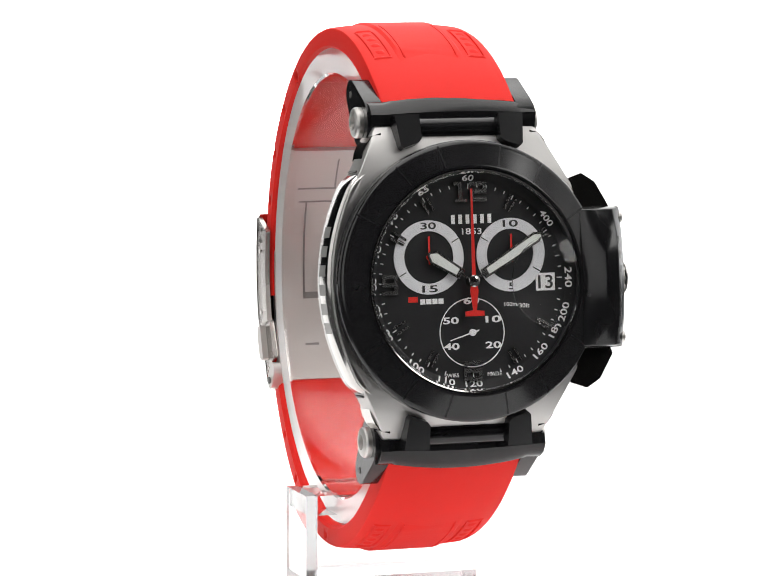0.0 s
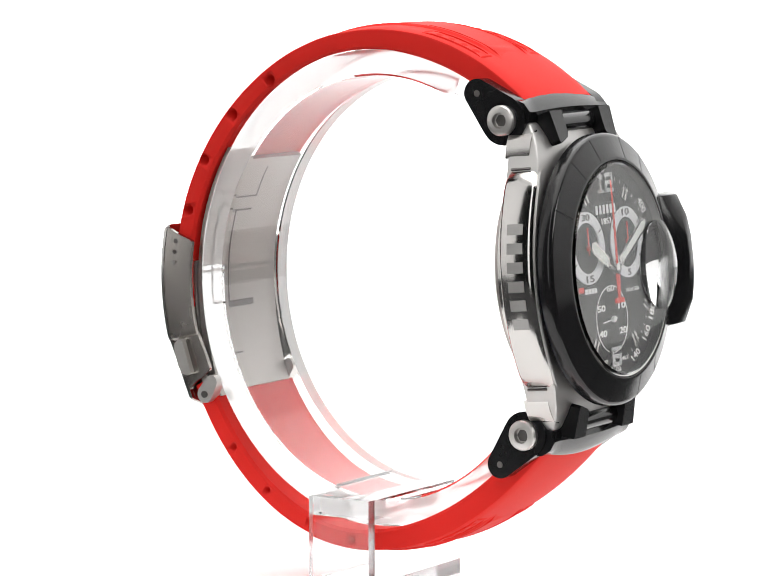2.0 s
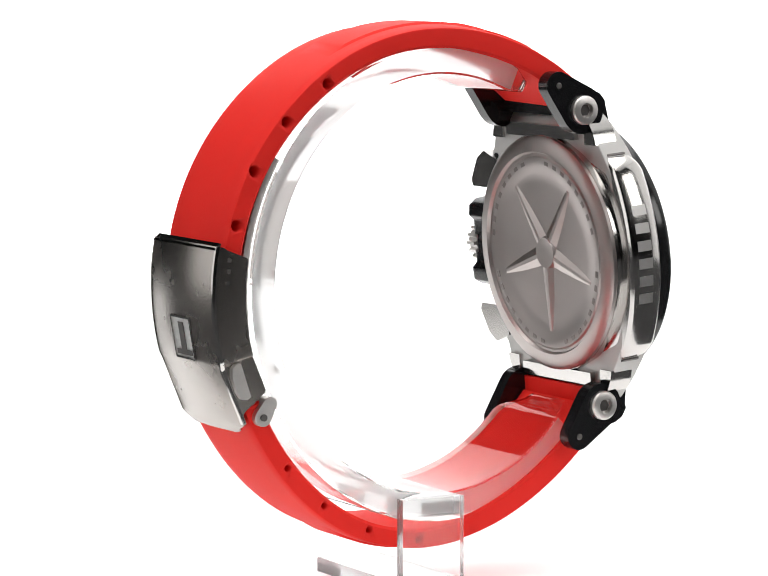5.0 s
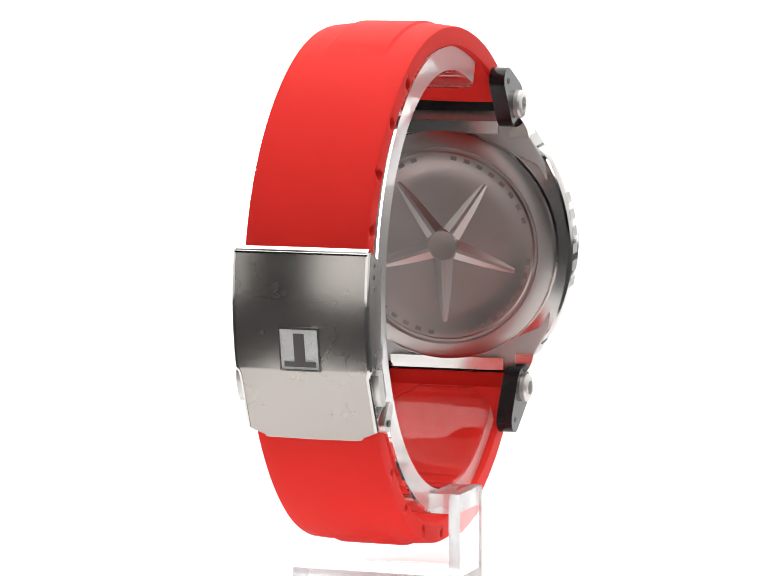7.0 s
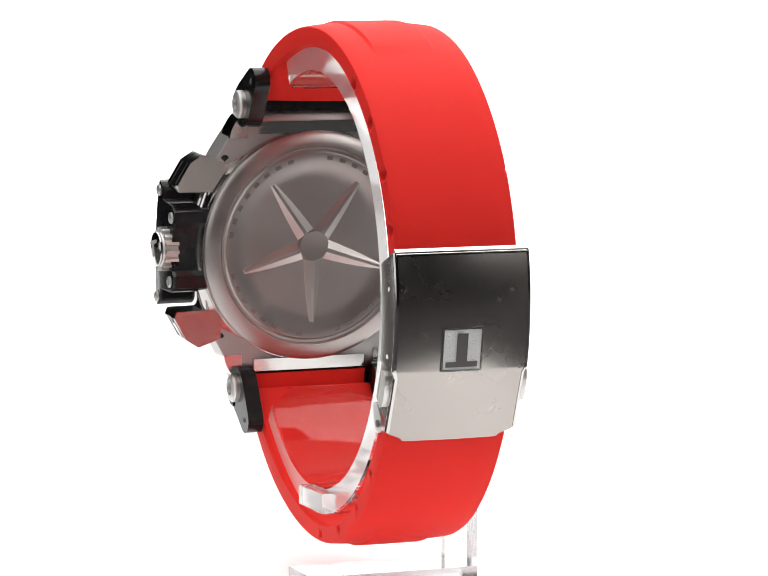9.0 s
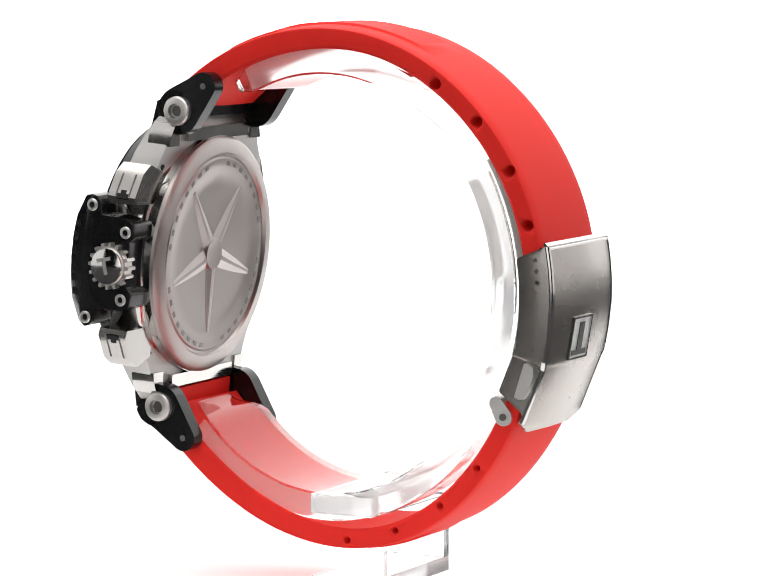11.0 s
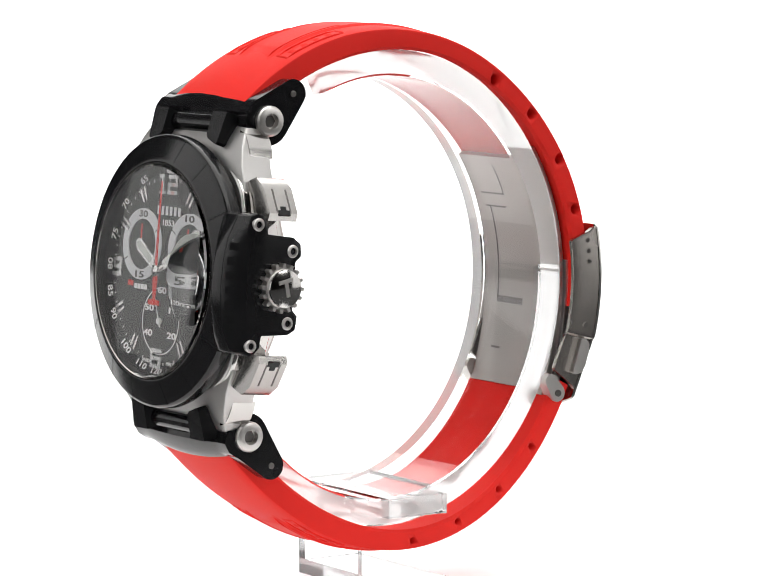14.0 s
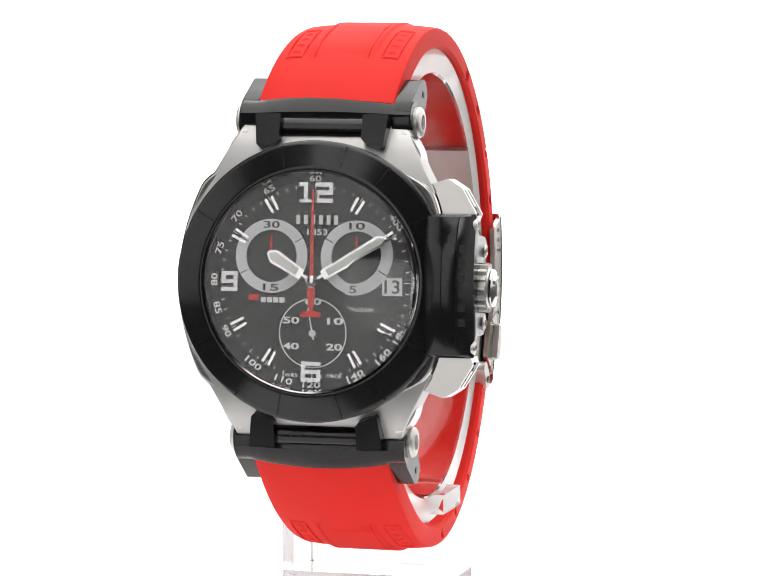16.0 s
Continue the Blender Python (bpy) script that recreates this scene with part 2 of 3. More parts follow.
def strap(name, a0, a1, holes, size, label):
    """A strap half, with cross holes drilled through its edges."""
    ob = part(name, sweep(a0, a1, 70, strap_section), RED, watch, label)
    cutters = []
    for y, z in holes:
        bm = prism([(size * math.cos(i * math.pi / 6), size * math.sin(i * math.pi / 6)) for i in range(12)], -12.5, 12.5)
        bm.transform(Matrix.Translation((0, y, z)) @ SIDE)
        cutters.append(bm)
    cut = part("cutter", joined(*cutters), RED)
    mod = ob.modifiers.new("holes", "BOOLEAN")
    mod.object, mod.operation, mod.solver = cut, "DIFFERENCE", "EXACT"
    me = bpy.data.meshes.new_from_object(ob.evaluated_get(bpy.context.evaluated_depsgraph_get()))
    ob.modifiers.clear()
    ob.data = me
    bpy.data.objects.remove(cut)
    return ob


strap_top = strap("strap_upper", 131.5, -8, [(14.6, 79.25), (21.6, 73.7), (27.05, 66.4), (30.15, 58.4)], 0.95, "smooth red rubber strap half with edge holes")
strap_low = strap("strap_lower", -143, -27, [(21.7, 21.1), (15.4, 14.8), (7.6, 10.4), (-0.8, 8.2)], 0.6, "smooth red rubber strap half with edge holes")


def relief(parent, name, x0, x1, d0, d1, high, mat=None, ramp=1.5, steps=14):
    """A raised piece that follows the strap's outer face."""
    def section(deg):
        lo, hi = min(d0, d1), max(d0, d1)
        up = high * min(step(deg, lo, lo + ramp), step(hi - deg, 0, ramp))
        crown = 0.15 + 0.45 * step(abs(deg), 60, 100)
        face = lambda x: r_out(deg) - crown * (x / half_width(deg)) ** 2
        soft = min(0.45, (x1 - x0) * 0.3)
        ring = [(x0, face(x0) - 0.4), (x1, face(x1) - 0.4), (x1, face(x1) - 0.02), (x1 - soft, face(x1 - soft) + up), (x0 + soft, face(x0 + soft) + up), (x0, face(x0) - 0.02)]
        return [(x + skew(deg), q) for x, q in ring]
    return part(name, sweep(d0, d1, steps, section), mat or RED, parent)


for owner, e in ((strap_top, 1), (strap_low, -1)):
    relief(owner, "raised_tread", -5.2, 5.2, e * 118, e * 64, 0.32, ramp=6, steps=30)
    for x0 in (-8.8, 6.0):
        relief(owner, "tread_frame", x0, x0 + 0.35, e * 116, e * 101, 0.2, steps=8)
        relief(owner, "tread_frame", x0 + 2.5, x0 + 2.85, e * 116, e * 101, 0.2, steps=8)
        relief(owner, "tread_frame", x0, x0 + 2.85, e * 116.6, e * 115.8, 0.2, ramp=0.3, steps=4)
        relief(owner, "tread_frame", x0, x0 + 2.85, e * 101.2, e * 100.4, 0.2, ramp=0.3, steps=4)
        for k in range(4):
            relief(owner, "tread_bar", x0 + 0.75, x0 + 2.1, e * (114.4 - 3.3 * k), e * (112.6 - 3.3 * k), 0.2, ramp=0.5, steps=4)
    relief(owner, "tread_rib", -4.4, -3.9, e * 117, e * 96, 0.4, ramp=2)
    relief(owner, "tread_rib", 3.9, 4.4, e * 117, e * 96, 0.4, ramp=2)

# clasp: a brushed cover with side walls, a folding leaf inside
def r_clasp(deg):
    """Round above, a flatter facet below the crease."""
    return 40.1 if deg > -15 else 40.1 * math.cos(radians(7.5)) / math.cos(radians(deg + 22.5))


def cover_section(deg):
    r = r_clasp(deg)
    w = 10.75 - 2.6 * step(-deg, 29.2, 31.2) - 0.35 * step(-deg, 14.7, 15.3)
    deep = 5.6 - 4.4 * step(deg, 9.4, 11.2) - 4.9 * step(-deg, 25.0, 27.2)
    t = 0.75
    return [(-w, r - deep), (-w + t, r - deep), (-w + t, r - t), (w - t, r - t), (w - t, r - deep), (w, r - deep),
            (w, r - 0.5), (w - 0.18, r - 0.16), (w - 0.55, r), (0, r + 0.12), (-w + 0.55, r), (-w + 0.18, r - 0.16), (-w, r - 0.5)]


cover = part("clasp_cover", sweep(11.2, -31.3, 85, lambda d: [(x + 0.25, r) for x, r in cover_section(d)]), BRUSHED, watch, "brushed steel clasp cover with stamped plate")

for e in (-1, 1):
    part("cover_edge", sweep(11.1, -29.0, 60, lambda d: [(e * cover_section(d)[5][0] + 0.25 + x, r_clasp(d) + r) for x, r in ((-0.4 * e, -0.2), (0.05 * e, -0.6), (0.06 * e, -0.35), (-0.12 * e, -0.03), (-0.5 * e, 0.06))]),
         STEEL, cover, "polished edge of the clasp cover")
part("cover_edge", sweep(12.0, 10.3, 10, lambda d: [(-10.2, r_clasp(d) - 0.8), (10.7, r_clasp(d) - 0.8), (10.7, r_clasp(d) + 0.1 - 0.75 * max(0, (d - 10.7) / 1.3)), (0.25, r_clasp(d) + 0.2 - 0.75 * max(0, (d - 10.7) / 1.3)), (-10.2, r_clasp(d) + 0.1 - 0.75 * max(0, (d - 10.7) / 1.3))]),
     STEEL, cover, "polished edge of the clasp cover")


def leaf_r(deg):
    return 33.8 + (0.9 * (deg / 36) ** 2 if deg > 0 else 2.4 * (deg / 33) ** 2)


leaf = part("clasp_leaf", sweep(36, -32, 40, lambda d: [(-8.4, leaf_r(d) - 0.6), (8.4, leaf_r(d) - 0.6), (8.4, leaf_r(d) + 0.5), (-8.4, leaf_r(d) + 0.5)]),
            LEAF, watch, "satin steel folding leaf of the clasp")
part("clasp_blade", sweep(4, -29, 24, lambda d: [(-8.9, leaf_r(d) + 0.7), (8.9, leaf_r(d) + 0.7), (8.9, leaf_r(d) + 1.9), (-8.9, leaf_r(d) + 1.9)]),
     SATIN, watch, "second steel blade folded under the clasp cover")


def tangent(deg, r, x=0):
    """A frame on the clasp: x across, y up along it, z outward."""
    y, z = polar(deg, r)
    a = radians(deg)
    return Matrix(((-1, 0, 0, x), (0, -math.sin(a), math.cos(a), y), (0, math.cos(a), math.sin(a), z), (0, 0, 0, 1)))


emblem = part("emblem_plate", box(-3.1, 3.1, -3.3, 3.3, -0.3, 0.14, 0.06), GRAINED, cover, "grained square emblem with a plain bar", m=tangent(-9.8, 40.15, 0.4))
part("emblem_bar", box(-0.85, 0.85, -2.3, 2.4, -0.2, 0.24, 0.05), DARKSTEEL, cover, m=tangent(-9.8, 40.15, 0.4))
part("emblem_bar", box(-2.5, 2.5, -2.7, -1.9, -0.2, 0.25, 0.05), DARKSTEEL, cover, m=tangent(-9.8, 40.15, 0.4))
for e in (-1, 1):
    part("emblem_rim", box(-3.2, 3.2, e * 3.2 - 0.15, e * 3.2 + 0.15, -0.2, 0.26, 0.05), STEEL, cover, m=tangent(-9.8, 40.15, 0.4))
    part("emblem_rim", box(e * 3.1 - 0.15, e * 3.1 + 0.15, -3.2, 3.2, -0.2, 0.24, 0.05), STEEL, cover, m=tangent(-9.8, 40.15, 0.4))
for s in (-1, 1):
    button = [(-1.0, -2.7), (-0.2, -2.9), (0.6, -2.5), (1.0, -1.2), (1.0, 1.2), (0.6, 2.5), (-0.2, 2.9), (-1.0, 2.7)]
    part("push_button", prism(button, -0.6, 1.05, 0.62, 4), SATIN, cover, "satin steel push button",
         m=Matrix.Translation((s * 10.3 + 0.25, 30.5, 34.9)) @ Matrix.Rotation(radians(-18), 4, "X") @ SIDE @ Matrix.Diagonal((1, 1, s, 1)))
    for deg, dark in ((8.6, 1), (6.0, 1), (3.4, 0), (-12.0, 0)):
        y, z = polar(deg, 37.6)
        part("pin_hole" if dark else "pin", prism([(0.36 * math.cos(i * math.pi / 6), 0.36 * math.sin(i * math.pi / 6)) for i in range(12)], -0.3, 0.06 if dark else 0.14),
             DARKSTEEL if dark else STEEL, cover, m=Matrix.Translation((s * 10.75 + 0.25, y, z)) @ SIDE @ Matrix.Diagonal((1, 1, s, 1)))
    knuckle = part("clasp_knuckle", prism(hull2((0, 0), 1.4, (-1.2, 2.0), 1.1, 10), -1.0, 1.0, 0.25), SATIN, watch, "small steel hinge ear of the clasp",
                   m=Matrix.Translation((s * 9.6, 26.4, 29.3)) @ SIDE)
    part("pin", lathe([(0, -0.2), (0.55, -0.2), (0.55, 0.25), (0, 0.3)], 16, False), DARKSTEEL, knuckle,
         m=Matrix.Translation((s * 10.6, 26.4, 29.3)) @ SIDE @ Matrix.Diagonal((1, 1, s, 1)))
for x0, x1, d0, d1 in ((-6.4, 0.0, 23.8, 23.3), (-0.3, 0.0, 33.0, 23.8), (-6.0, -0.5, 19.7, 19.2), (-4.9, -4.6, 19.2, -7.4), (-4.9, 2.0, -7.4, -9.3), (-4.9, -2.6, -22.0, -22.6)):
    part("stamped_line", sweep(d0, d1, 10, lambda d: [(x0, leaf_r(d) - 0.68), (x1, leaf_r(d) - 0.68), (x1, leaf_r(d) - 0.4), (x0, leaf_r(d) - 0.4)]), STAMPED, leaf)

# case: a cushion body with tapered shoulders
def flank(y):
    return -(20.95 - 3.2 * (y / 13.6) ** 2)


def case_outline():
    """A cushion: one flank is a shallow arc that sweeps into the lugs, the other a round one behind the pushers."""
    sweep_in = [(-17.35, 14.3), (-16.7, 15.0), (-15.9, 15.6), (-15.1, 16.3), (-14.5, 17.2), (-14.1, 18.2), (-13.8, 19.2), (-13.1, 20.0), (-7.0, 20.4)]
    outline = [(flank(-13.6 + 27.2 * i / 32), -13.6 + 27.2 * i / 32) for i in range(33)] + sweep_in
    for i in range(101):
        a = radians(100 - 200 * i / 100)
        off = math.degrees(math.acos(min(1, abs(math.cos(a)))))
        r = 20.4 * (1 + 0.055 * math.exp(-((off - 39) / 9.5) ** 2))
        outline.append((r * math.cos(a), r * math.sin(a)))
    return outline + [(x, -y) for x, y in sweep_in[::-1]]


def case_rings(levels):
    """Rings of the outline, drawn in and held within a radius; the front falls away towards the lugs."""
    outline = case_outline()
    bm = bmesh.new()
    rings = []
    for z, inset, most, fall in levels:
        ring = []
        for x, y in outline:
            k = min(1 - inset / math.hypot(x, y), most / math.hypot(x, y))
            ring.append(bm.verts.new((x * k, y * k, z - fall * 0.36 * max(0, abs(y) - 14))))
        rings.append(ring)
    n = len(outline)
    for a, b in zip(rings, rings[1:]):
        for i in range(n):
            bm.faces.new((a[i], a[(i + 1) % n], b[(i + 1) % n], b[i]))
    bm.faces.new(rings[0][::-1])
    bmesh.ops.triangulate(bm, faces=[bm.faces.new(rings[-1])])
    return bm


body_levels = ((-8.4, 0.0, 18.9, 0), (-7.3, 0.0, 19.0, 0), (-7.1, 0.5, 40, 0), (-6.8, 0.15, 40, 0), (-6.5, 0.0, 40, 0), (-2.3, 0.0, 40, 1), (-1.9, 0.1, 40, 1), (-1.6, 0.35, 40, 1))
case = part("case", case_rings(body_levels), CASE_STEEL, watch, "polished steel case flank", m=CASE.copy())
part("case_front", case_rings(((-1.8, 0.4, 40, 1), (-1.45, 0.42, 40, 1), (-1.3, 0.6, 40, 1))), BRUSHED_ROUND, case, "brushed steel front of the case", m=CASE.copy())
for s in (1, -1):
    part("flank_slot", box(-0.3, 0.3, -0.16, 0.16, -6.6, -3.4), DARKSTEEL, case, smooth=False, m=CASE @ Matrix.Translation((-15.5, s * 16.0, 0)) @ Matrix.Rotation(radians(s * -42), 4, "Z"))


def shoulder(s):
    """Shoulder towards twelve (s = 1) or six (s = -1): front sloping down to the strap."""
    rows = [(8.0, 18.0, -1.7, -7.2), (13.5, 17.0, -1.8, -7.2), (16.5, 15.3, -2.2, -7.4), (19.2, 13.9, -3.0, -7.8), (20.6, 13.2, -3.6, -7.4), (22.3, 12.4, -4.6, -6.3), (23.0, 12.2, -5.4, -6.1)]
    bm = bmesh.new()
    rings = []
    for y, w, z, zb in rows:
        rings.append([bm.verts.new(p) for p in ((-w, s * y, z), (w, s * y, z), (w, s * y, zb), (-w, s * y, zb))])
    for a, b in zip(rings, rings[1:]):
        for i in range(4):
            bm.faces.new((a[i], a[(i + 1) % 4], b[(i + 1) % 4], b[i]))
    bm.faces.new(rings[0]), bm.faces.new(rings[-1])
    bmesh.ops.recalc_face_normals(bm, faces=bm.faces[:])
    return bevel(bm, 0.5, 3, 30)


for s in (1, -1):
    part("case_shoulder", shoulder(s), BRUSHED_ROUND, case, "brushed steel lug shoulder", m=CASE.copy())

for s in (1, -1):
    part("lug_bridge", box(-9.6, 9.6, min(s * 18.4, s * 20.4), max(s * 18.4, s * 20.4), -8.6, -6.0, 0.3), STEEL, case, "polished steel strip between the lugs", m=CASE.copy())

for s in (1, -1):
    for e in (1, -1):
        block = [(e * 11.5, s * 17.7), (e * 14.6, s * 17.7), (e * 14.3, s * 19.0), (e * 13.7, s * 20.2), (e * 12.9, s * 21.2), (e * 11.5, s * 21.6)]
        part("lug_block", prism(block, -8.0, -4.0, 0.4, 2), CASE_STEEL, case, "polished steel lug", m=CASE.copy())

for a in (44, 316):
    part("shoulder_slot", box(-0.9, 0.1, -0.5, 0.5, -7.3, -2.7, 0.1, 1), BLACK_SATIN, case, "dark slot beside the shoulder",
         m=CASE @ Matrix.Rotation(radians(a), 4, "Z") @ Matrix.Translation((21.35, 0, 0)))

# bezel
bezel_profile = [(15.95, 0.5), (16.0, 2.3), (16.15, 2.48), (16.45, 2.5), (16.6, 2.45), (16.8, 2.37), (19.6, 1.27), (19.8, 1.19), (20.05, 1.0), (20.22, 0.72), (20.25, 0.5),
                 (20.25, -0.9), (20.2, -1.05), (20.0, -1.25), (16.5, -1.25)]
bezel = part("bezel", lathe(bezel_profile, 160), BLACK, watch, "glossy black bezel with engraved cuts", m=CASE.copy())
part("bezel_seat", lathe([(15.72, 2.2), (15.74, 2.38), (15.97, 2.46), (15.97, 2.2)], 128), STEEL, bezel, "thin polished steel ring", m=CASE.copy())
for a in (14, 34, 146, 166, 194, 214, 326, 346, 60, 120, 240, 300):
    x, y = 18.3 * math.sin(radians(a)), 18.3 * math.cos(radians(a))
    part("bezel_cut", box(-0.13, 0.13, -1.75, 1.75, -0.2, 0.03), BLACK_SATIN, bezel, smooth=False,
         m=on_case(x, y, 1.78, -a) @ Matrix.Rotation(radians(-21.4), 4, "X"))

# dial
dial = part("dial", lathe([(0, -0.4), (15.9, -0.4), (15.9, 0.0), (0, 0.0)], 96, False), DIAL, watch, "black dial with silver counters and white print", m=CASE.copy())
part("flange", lathe([(14.35, 0.0), (15.85, 0.6), (15.94, 0.6), (15.94, 0.0)], 128), DIAL, dial, m=CASE.copy())

part("dial_wall", lathe([(15.78, 0.58), (15.78, 2.15), (15.94, 2.15), (15.94, 0.58)], 128), DIAL, dial, m=CASE.copy())


def label_on_dial(name, text, x, y, h, mat, w=None, turn=0, z=0.02, thick=0.05, weight=0.0):
    return part(name, lettering(text, h, w, thick, weight), mat, dial, smooth=False, m=on_case(x, y, z, turn))


def annulus(r0, r1, z0, z1, steps=72):
    return lathe([(r0, z0), (r1, z0), (r1, z1), (r0, z1)], steps)


for x in (-6.3, 6.3):
    ring = part("counter_ring", annulus(3.75, 5.3, 0.0, 0.18), RING, dial, "silver counter ring", m=on_case(x, 3.55, 0.01))
    for a in (60, 120, 240, 300):
        part("tick", box(-0.07, 0.07, 4.1, 5.25, 0.17, 0.22), PRINT_DARK, ring, smooth=False, m=on_case(x, 3.55, 0.01, a))
    part("counter_pointer", joined(box(-0.13, 0.13, -1.0, 3.0, 0.3, 0.4), lathe([(0, 0.2), (0.45, 0.2), (0.45, 0.5), (0, 0.55)], 16, False)),
         REDPAINT, dial, "thin red counter pointer", smooth=False, m=on_case(x, 3.55, 0.0))
part("counter_circle", annulus(4.85, 5.0, 0.0, 0.05), PRINT, dial, m=on_case(0, -7.4, 0.01))
for text, x, y, mat in (("30", -6.3, 8.05, PRINT_DARK), ("15", -6.3, -0.95, PRINT_DARK), ("10", 6.3, 8.05, PRINT_DARK), ("5", 6.3, -0.95, PRINT_DARK)):
    label_on_dial("numeral", text, x, y, 1.0, mat, 2.35 if len(text) > 1 else 1.05, z=0.2, weight=0.15)
for text, x, y in (("60", 0, -2.85), ("50", -3.2, -5.6), ("10", 3.3, -5.6), ("40", -3.2, -9.3), ("20", 3.2, -9.3)):
    label_on_dial("numeral", text, x, y, 1.0, PRINT, 2.4, weight=0.25)


def square_digit(x, strokes, w=2.4, h=2.9, t=0.6):
    """A wide, square-cut numeral built of bars: top, middle, foot, and the four uprights."""
    bars = {"a": (0, w, h - t, h), "g": (0, w, (h - t) / 2, (h + t) / 2), "d": (0, w, 0, t), "f": (0, t, (h - t) / 2, h), "b": (w - t, w, (h - t) / 2, h),
            "e": (0, t, 0, (h + t) / 2), "c": (w - t, w, 0, (h + t) / 2), "i": (w / 2 - t / 2, w / 2 + t / 2, 0, h), "j": (w / 2 - 1.0, w / 2, h - t, h - 0.02), "k": (w / 2 - 0.9, w / 2 + 0.9, 0, t * 0.7)}
    out = []
    for n, key in enumerate(strokes):
        x0, x1, y0, y1 = bars[key]
        out.append(box(x + x0, x + x1, y0 - h / 2, y1 - h / 2, 0, 0.42 + 0.004 * n, 0.1, 1))
    return joined(*out)


part("numeral", joined(square_digit(-2.5, "ijk", 2.2), square_digit(0.0, "abged", 2.6)), NUMERAL, dial, "applied steel numeral", smooth=False, m=on_case(0.1, 12.75, 0.02))
part("numeral", square_digit(-1.45, "afgedc", 2.9), NUMERAL, dial, "applied steel numeral", smooth=False, m=on_case(-0.1, -12.9, 0.02))
part("numeral", square_digit(-1.2, "afgbcd", 2.4, 2.9), NUMERAL, dial, "applied steel numeral", smooth=False, m=on_case(-12.4, -0.2, 0.02))
label_on_dial("print_year", "1853", 0.4, 7.1, 0.9, PRINT, 3.0, weight=0.1)
label_on_dial("print_depth", "100m/330ft", 7.2, -3.55, 0.6, PRINT, 4.2)
label_on_dial("print_origin", "SWISS", -3.3, -13.45, 0.55, PRINT, 2.2)
label_on_dial("print_origin", "MADE", 3.3, -13.45, 0.55, PRINT, 2.2)
for i in range(6):
    part("brand_bar", box(-0.27, 0.27, -0.66, 0.66, 0.0, 0.1), PRINT, dial, smooth=False, m=on_case(-2.6 + 1.12 * i + 0.15, 8.85, 0.02))
part("model_bar", box(-0.9, 0.55, -0.3, 0.5, 0, 0.06), REDPAINT, dial, smooth=False, m=on_case(-8.7, -2.5, 0.02))
for i in range(4):
    part("model_bar", box(-0.38, 0.38, -0.38, 0.38, 0, 0.06), PRINT, dial, smooth=False, m=on_case(-7.4 + 0.92 * i, -2.75, 0.02))
date = part("date_window", box(-1.3, 1.3, -1.15, 1.15, 0.0, 0.06), PRINT, dial, "white date window", smooth=False, m=on_case(11.6, -0.5, 0.02))
part("date_numeral", lettering("13", 1.75, 2.0, 0.04, 0.1), PRINT_DARK, date, smooth=False, m=on_case(11.6, -0.5, 0.09))
for a in (30, 60, 120, 150, 210, 240, 300, 330):
    x, y = 12.6 * math.sin(radians(a)), 12.6 * math.cos(radians(a))
    for e in (-1, 1):
        part("hour_marker", prism([(e * 0.42 - 0.18, -1.1), (e * 0.42 + 0.18, -1.1), (e * 0.52 + 0.2, 1.1), (e * 0.52 - 0.2, 1.1)], 0, 0.4, 0.08, 1),
             APPLIED, dial, smooth=False, m=on_case(x, y, 0.02, -a))
for i in range(60):
    a = 6 * i
    l = 0.45 if i % 5 else 0.7
    part("minute_tick", box(-0.06, 0.06, 13.9 - l, 13.9, 0.0, 0.04), PRINT, dial, smooth=False, m=on_case(0, 0, 0.02, -a))
for n in (60, 65, 70, 75, 80, 85, 90, 100, 110, 120, 140, 160, 180, 200, 240, 400):
    a = 360 * 60 / n % 360
    inward = 100 < a < 265
    lean = Matrix.Rotation(radians(21.8 if not inward else -21.8), 4, "X")
    text = lettering(str(n), 0.95, 0.88 * len(str(n)), 0.04, 0.15)
    part("speed_numeral", text, PRINT, dial, smooth=False,
         m=on_case(0, 0, 0, -a) @ Matrix.Translation((0, 14.75, 0.2)) @ (Matrix.Rotation(math.pi, 4, "Z") if inward else Matrix()) @ lean)

# pointers
def baton(length, w, stem, z):
    return joined(prism([(-0.2, -0.4), (0.2, -0.4), (0.2, stem), (-0.2, stem)], z, z + 0.14),
                  prism([(-w * 0.75, stem - 0.2), (w * 0.75, stem - 0.2), (w, length - 1.0), (0.25, length), (-0.25, length), (-w, length - 1.0)], z, z + 0.2, 0.06, 1))


hour = part("hour_pointer", baton(7.8, 1.05, 2.0, 0.75), APPLIED, watch, "white filled steel hour pointer", smooth=False, m=on_case(0, 0, 0, 58.5))
part("lume_fill", prism([(-0.5, 2.6), (0.5, 2.6), (0.7, 6.7), (0.15, 7.5), (-0.15, 7.5), (-0.7, 6.7)], 0.94, 0.98), LUME, hour, smooth=False, m=on_case(0, 0, 0, 58.5))
minute = part("minute_pointer", baton(12.6, 0.98, 2.0, 1.05), APPLIED, watch, "white filled steel minute pointer", smooth=False, m=on_case(0, 0, 0, -59.5))
part("lume_fill", prism([(-0.46, 2.6), (0.46, 2.6), (0.64, 11.5), (0.15, 12.3), (-0.15, 12.3), (-0.64, 11.5)], 1.24, 1.28), LUME, minute, smooth=False, m=on_case(0, 0, 0, -59.5))
